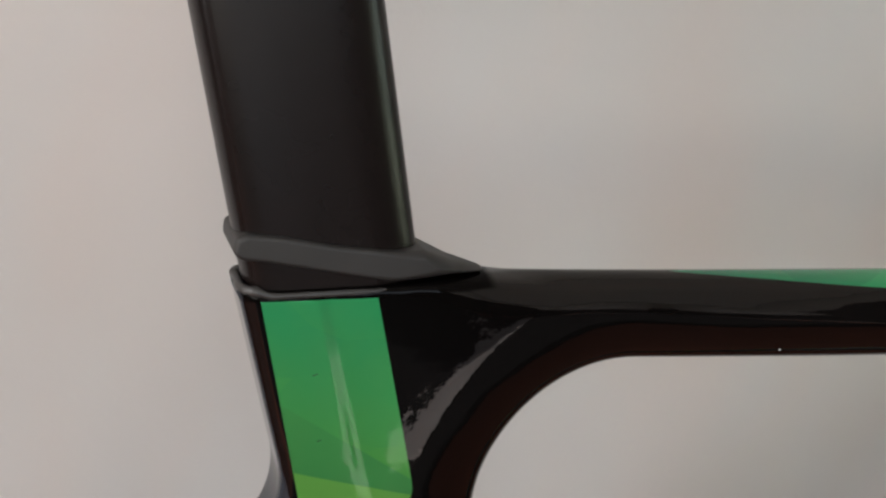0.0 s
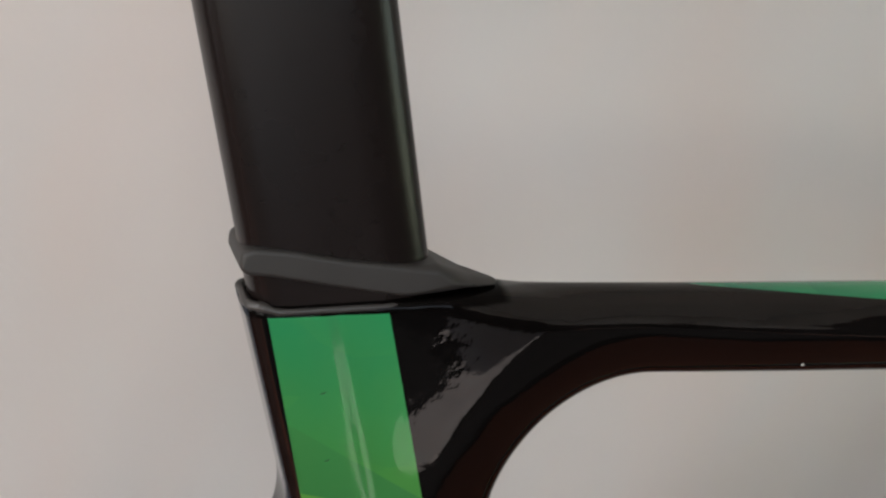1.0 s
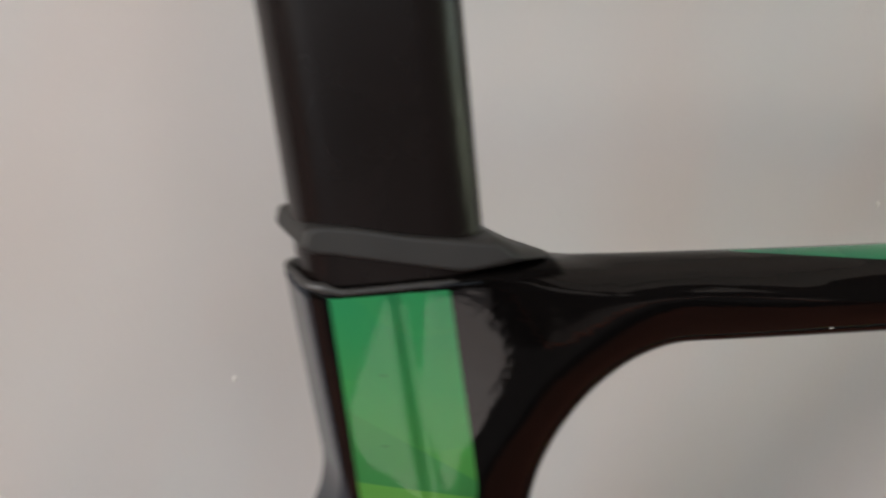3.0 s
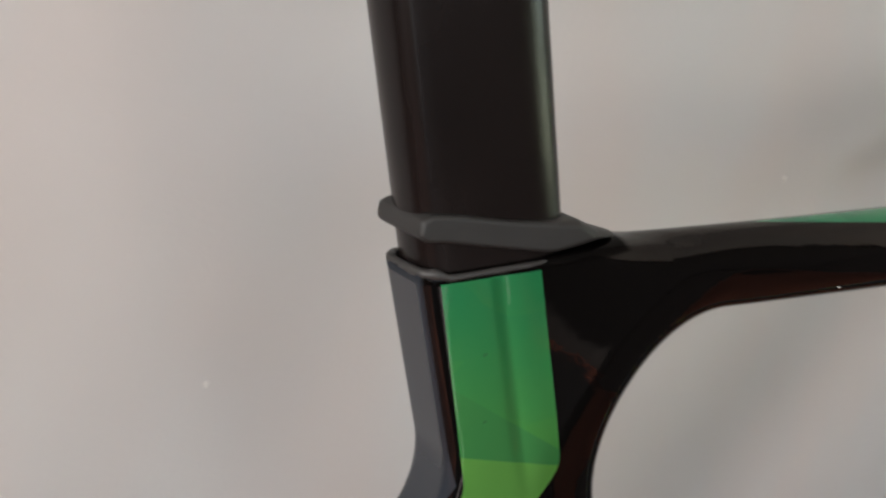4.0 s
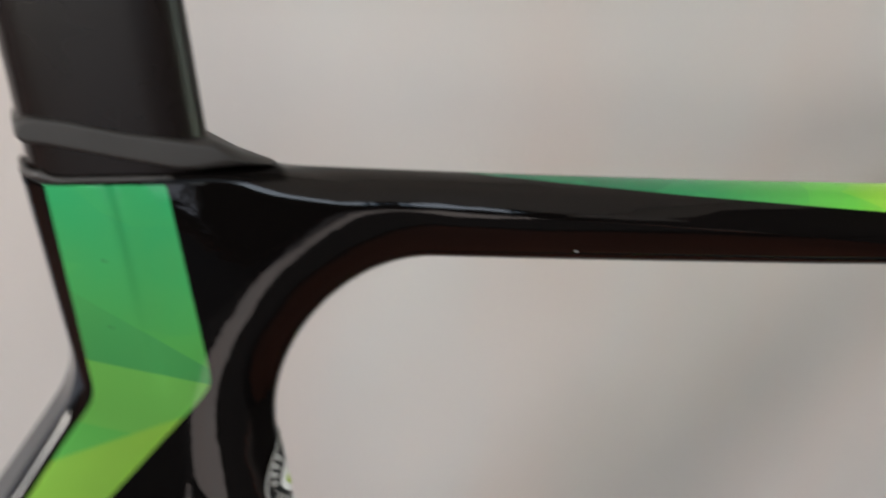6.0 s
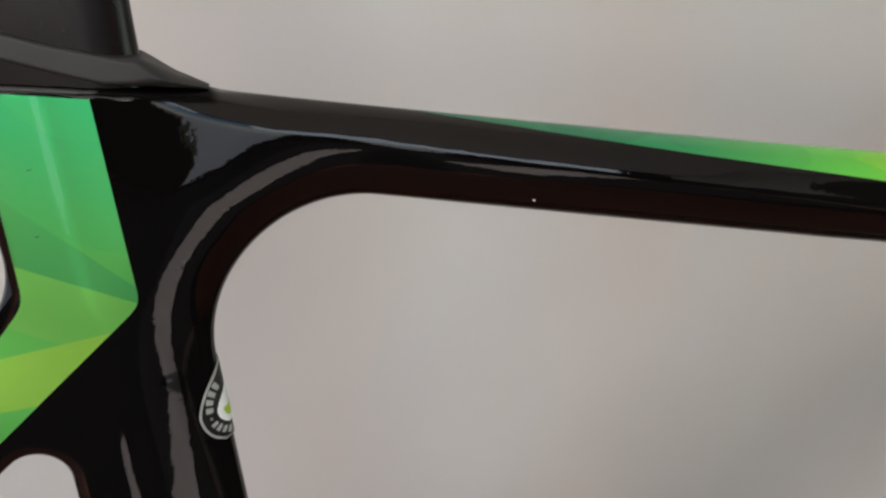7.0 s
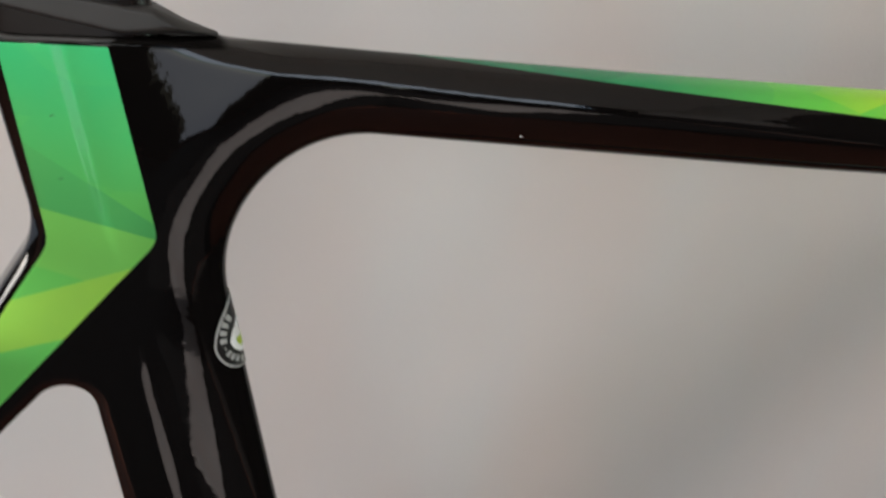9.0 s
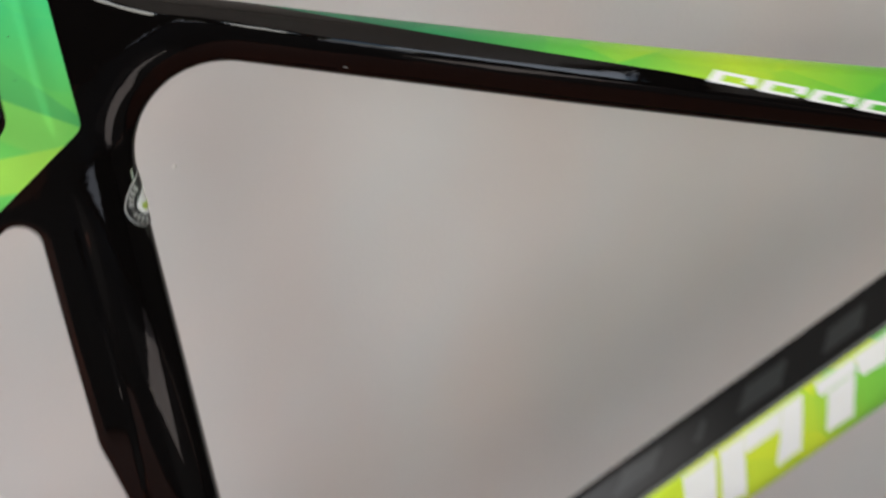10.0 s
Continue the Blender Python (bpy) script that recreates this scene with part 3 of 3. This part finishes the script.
def on_down_tube(name, q, material, label=""):
    """A print on the near flank of the down tube, from four corners (along, down)."""
    def point(u, v):
        run, drop = blend(q, u, v)
        half = np.interp(drop, [d for d, w in DT_HALF], [w for d, w in DT_HALF])
        return DT_A.x + DT_WAY.x * run + DT_DOWN.x * drop, -half - 0.0004, DT_A.z + DT_WAY.z * run + DT_DOWN.z * drop
    return sheet(name, point, 8, 6, material, down_tube, label)


def on_frame(name, q, material, label=""):
    """A print on the near flank of the frame, from four corners (x, z)."""
    def point(u, v):
        x, z = blend(q, u, v)
        return x, depth_on(frame_solid, x, z) - 0.0003, z
    return sheet(name, point, 5, 8, material, frame_body, label)


for q in (((0.2962, 0.0305), (0.3149, 0.0305), (0.2932, 0.0752), (0.2760, 0.0700)), ((0.3462, 0.0305), (0.3620, 0.0305), (0.3406, 0.0690), (0.3196, 0.0698)),
          ((0.3750, 0.0421), (0.3971, 0.0413), (0.3809, 0.0718), (0.3596, 0.0704)), ((0.4020, 0.0305), (0.4310, 0.0305), (0.4180, 0.0491), (0.3985, 0.0470)), ((0.2664, 0.0305), (0.2930, 0.0305), (0.2745, 0.0640), (0.2500, 0.0640)),
          ((0.3153, 0.0305), (0.3458, 0.0305), (0.3366, 0.0440), (0.3086, 0.0440)), ((0.3715, 0.0305), (0.4016, 0.0305), (0.3985, 0.0408), (0.3690, 0.0412))):
    on_down_tube("logo_block", q, WHITE, "plain white logo block")
for q in (((0.336, 0.0137), (0.369, 0.0139), (0.354, 0.0215), (0.319, 0.0214)), ((0.401, 0.0144), (0.430, 0.0142), (0.417, 0.0212), (0.386, 0.0216)),
          ((0.298, 0.0150), (0.3033, 0.0150), (0.2919, 0.0206), (0.2848, 0.0204)), ((0.238, 0.0125), (0.269, 0.0134), (0.254, 0.0196), (0.220, 0.0194))):
    on_down_tube("shadow_print", q, GREY_PRINT, "dark grey slanted print")

# row of slanted white marks on the top tube, each a hollow block
edge_z = lambda x: 0.8563 + 0.0435 * (x - 0.09) - 0.03 * max(x - 0.30, 0)
for x0, x1 in ((0.325, 0.353), (0.3565, 0.3855), (0.389, 0.418), (0.4215, 0.448)):
    def slant(a, b, lo, hi):
        return ((a + lo * 0.6, edge_z(a) + lo), (b + lo * 0.6, edge_z(b) + lo), (b + hi * 0.6, edge_z(b) + hi), (a + hi * 0.6, edge_z(a) + hi))
    for bit in (slant(x0, x1 - 0.001, 0.0034, 0.0052), slant(x0, x1 - 0.004, -0.0018, -0.0002), slant(x0, x0 + 0.0075, -0.0002, 0.0034), slant(x1 - 0.0075, x1, 0.0008, 0.0034)):
        on_frame("logo_block", bit, WHITE, "plain white logo block")

# drop-shaped approval sticker wrapped round the front of the seat tube
ST_OUT, ST_UP = np.array([0.942, 0.336]), np.array([-0.336, 0.942])


def nose_point(s, turn, lift):
    """On the seat tube's rounded front: s metres up from the sticker's middle, turn radians towards the near side."""
    z = 0.738 + s * ST_UP[1]
    bx, bz = front_line(z) - ST_OUT[0] * 0.020, z - ST_OUT[1] * 0.020
    wx, wy, wz = ST_OUT[0] * np.cos(turn), -np.sin(turn), ST_OUT[1] * np.cos(turn)
    a, b = np.zeros(z.shape), np.full(z.shape, 0.035)
    for _ in range(16):
        m = (a + b) / 2
        inside = frame_solid(bx + wx * m, wy * m, bz + wz * m) < 0
        a, b = np.where(inside, m, a), np.where(inside, b, m)
    m = a + lift
    return bx + wx * m, wy * m, bz + wz * m


def drop_half(s, r):
    low = -0.004
    t = np.clip((s - low) / (r * 1.55), 0, 1)
    return np.where(s <= low, np.sqrt(np.maximum(r * r - (s - low) ** 2, 0)), r * (1 - t * t) * (1 - 0.35 * t))


def sticker_layer(name, r, lift, material, parent, label="", side=(-1, 1), span=(-1.0, 1.55)):
    def point(u, v):
        s = -0.004 + r * (span[0] + (span[1] - span[0]) * u)
        return nose_point(s, drop_half(s, r) / 0.0168 * (side[0] + (side[1] - side[0]) * v), lift)
    return sheet(name, point, 26, 14, material, parent, label)


sticker = sticker_layer("sticker", 0.0133, 0.0003, SILVER, frame_body, "drop-shaped black sticker with a silver rim")
sticker_layer("sticker_field", 0.0124, 0.0005, DECAL_BLACK, frame_body)
sticker_layer("sticker_centre", 0.0068, 0.0007, WHITE, frame_body, "pale centre of the sticker")
sticker_layer("sticker_mark", 0.0050, 0.0009, LIME, frame_body, "lime mark", (-0.9, 0.9), (-0.7, 0.1))
for a0, tall, wide in [(0.62 + 0.27 * k, 0.0027, 0.17) for k in range(4)] + [(1.74, 0.0008, 0.09)] + [(2.02 + 0.24 * k, 0.0025, 0.15) for k in range(4)]:
    def bar_point(u, v, a0=a0, tall=tall, wide=wide):
        rad, t = 0.0097 + tall * (u - 0.5), a0 + wide * (v - 0.5)
        s = -0.004 + rad * np.cos(t) * np.where(np.cos(t) > 0, 1.25, 1.0)
        return nose_point(s, rad * np.sin(t) / 0.0168 * 0.97, 0.0008)
    sheet("sticker_bar", bar_point, 2, 2, SILVER, frame_body, "small pale bar")


def chip(x, z, r, material, label):
    """A small raised fleck under the top tube's rim."""
    y = float(depth_on(frame_solid, x, z)[0])
    bm = bmesh.new()
    bmesh.ops.create_icosphere(bm, subdivisions=2, radius=r)
    for v in bm.verts:
        v.co = Vector((x + v.co.x * 1.1, y + v.co.y * 0.6, z + v.co.z * 0.9))
    me = bpy.data.meshes.new("paint_chip")
    bm.to_mesh(me)
    bm.free()
    me.shade_smooth()
    me.materials.append(material)
    ob = new("paint_chip", me)
    ob.parent = frame_body
    return tagged(ob, label)


chip(0.120, 0.8318, 0.0006, SILVER, "tiny pale paint chip")
for x, z, long_ in ((-0.0528, 0.8145, 0.0016), (-0.0478, 0.7925, 0.0013)):
    on_frame("scratch", ((x, z), (x + long_, z + long_ * 0.4), (x + long_, z + long_ * 0.4 + 0.0005), (x, z + 0.0004)), SCRATCH, "short dark scratch")

# ---- wall bracket that grips the seatpost ----
bracket = tagged(new("wall_bracket"), "black steel wall bracket gripping the top of the seatpost", "wall bracket")
grip = POST_FOOT + POST_UP * 0.225 + POST_BACK * 0.0265
box("wall_plate", (grip.x - 0.05, WALL_Y - 0.008, grip.z - 0.07), (grip.x + 0.05, WALL_Y, grip.z + 0.07), POST_BLACK, bracket, 0.002)
box("arm", (grip.x - 0.012, 0.022, grip.z - 0.012), (grip.x + 0.012, WALL_Y - 0.006, grip.z + 0.012), POST_BLACK, bracket, 0.002)
for lo, hi in ((0.0085, 0.024), (-0.024, -0.0085)):
    box("jaw", (grip.x - 0.034, lo, grip.z - 0.022), (grip.x + 0.034, hi, grip.z + 0.022), RUBBER, bracket, 0.003)
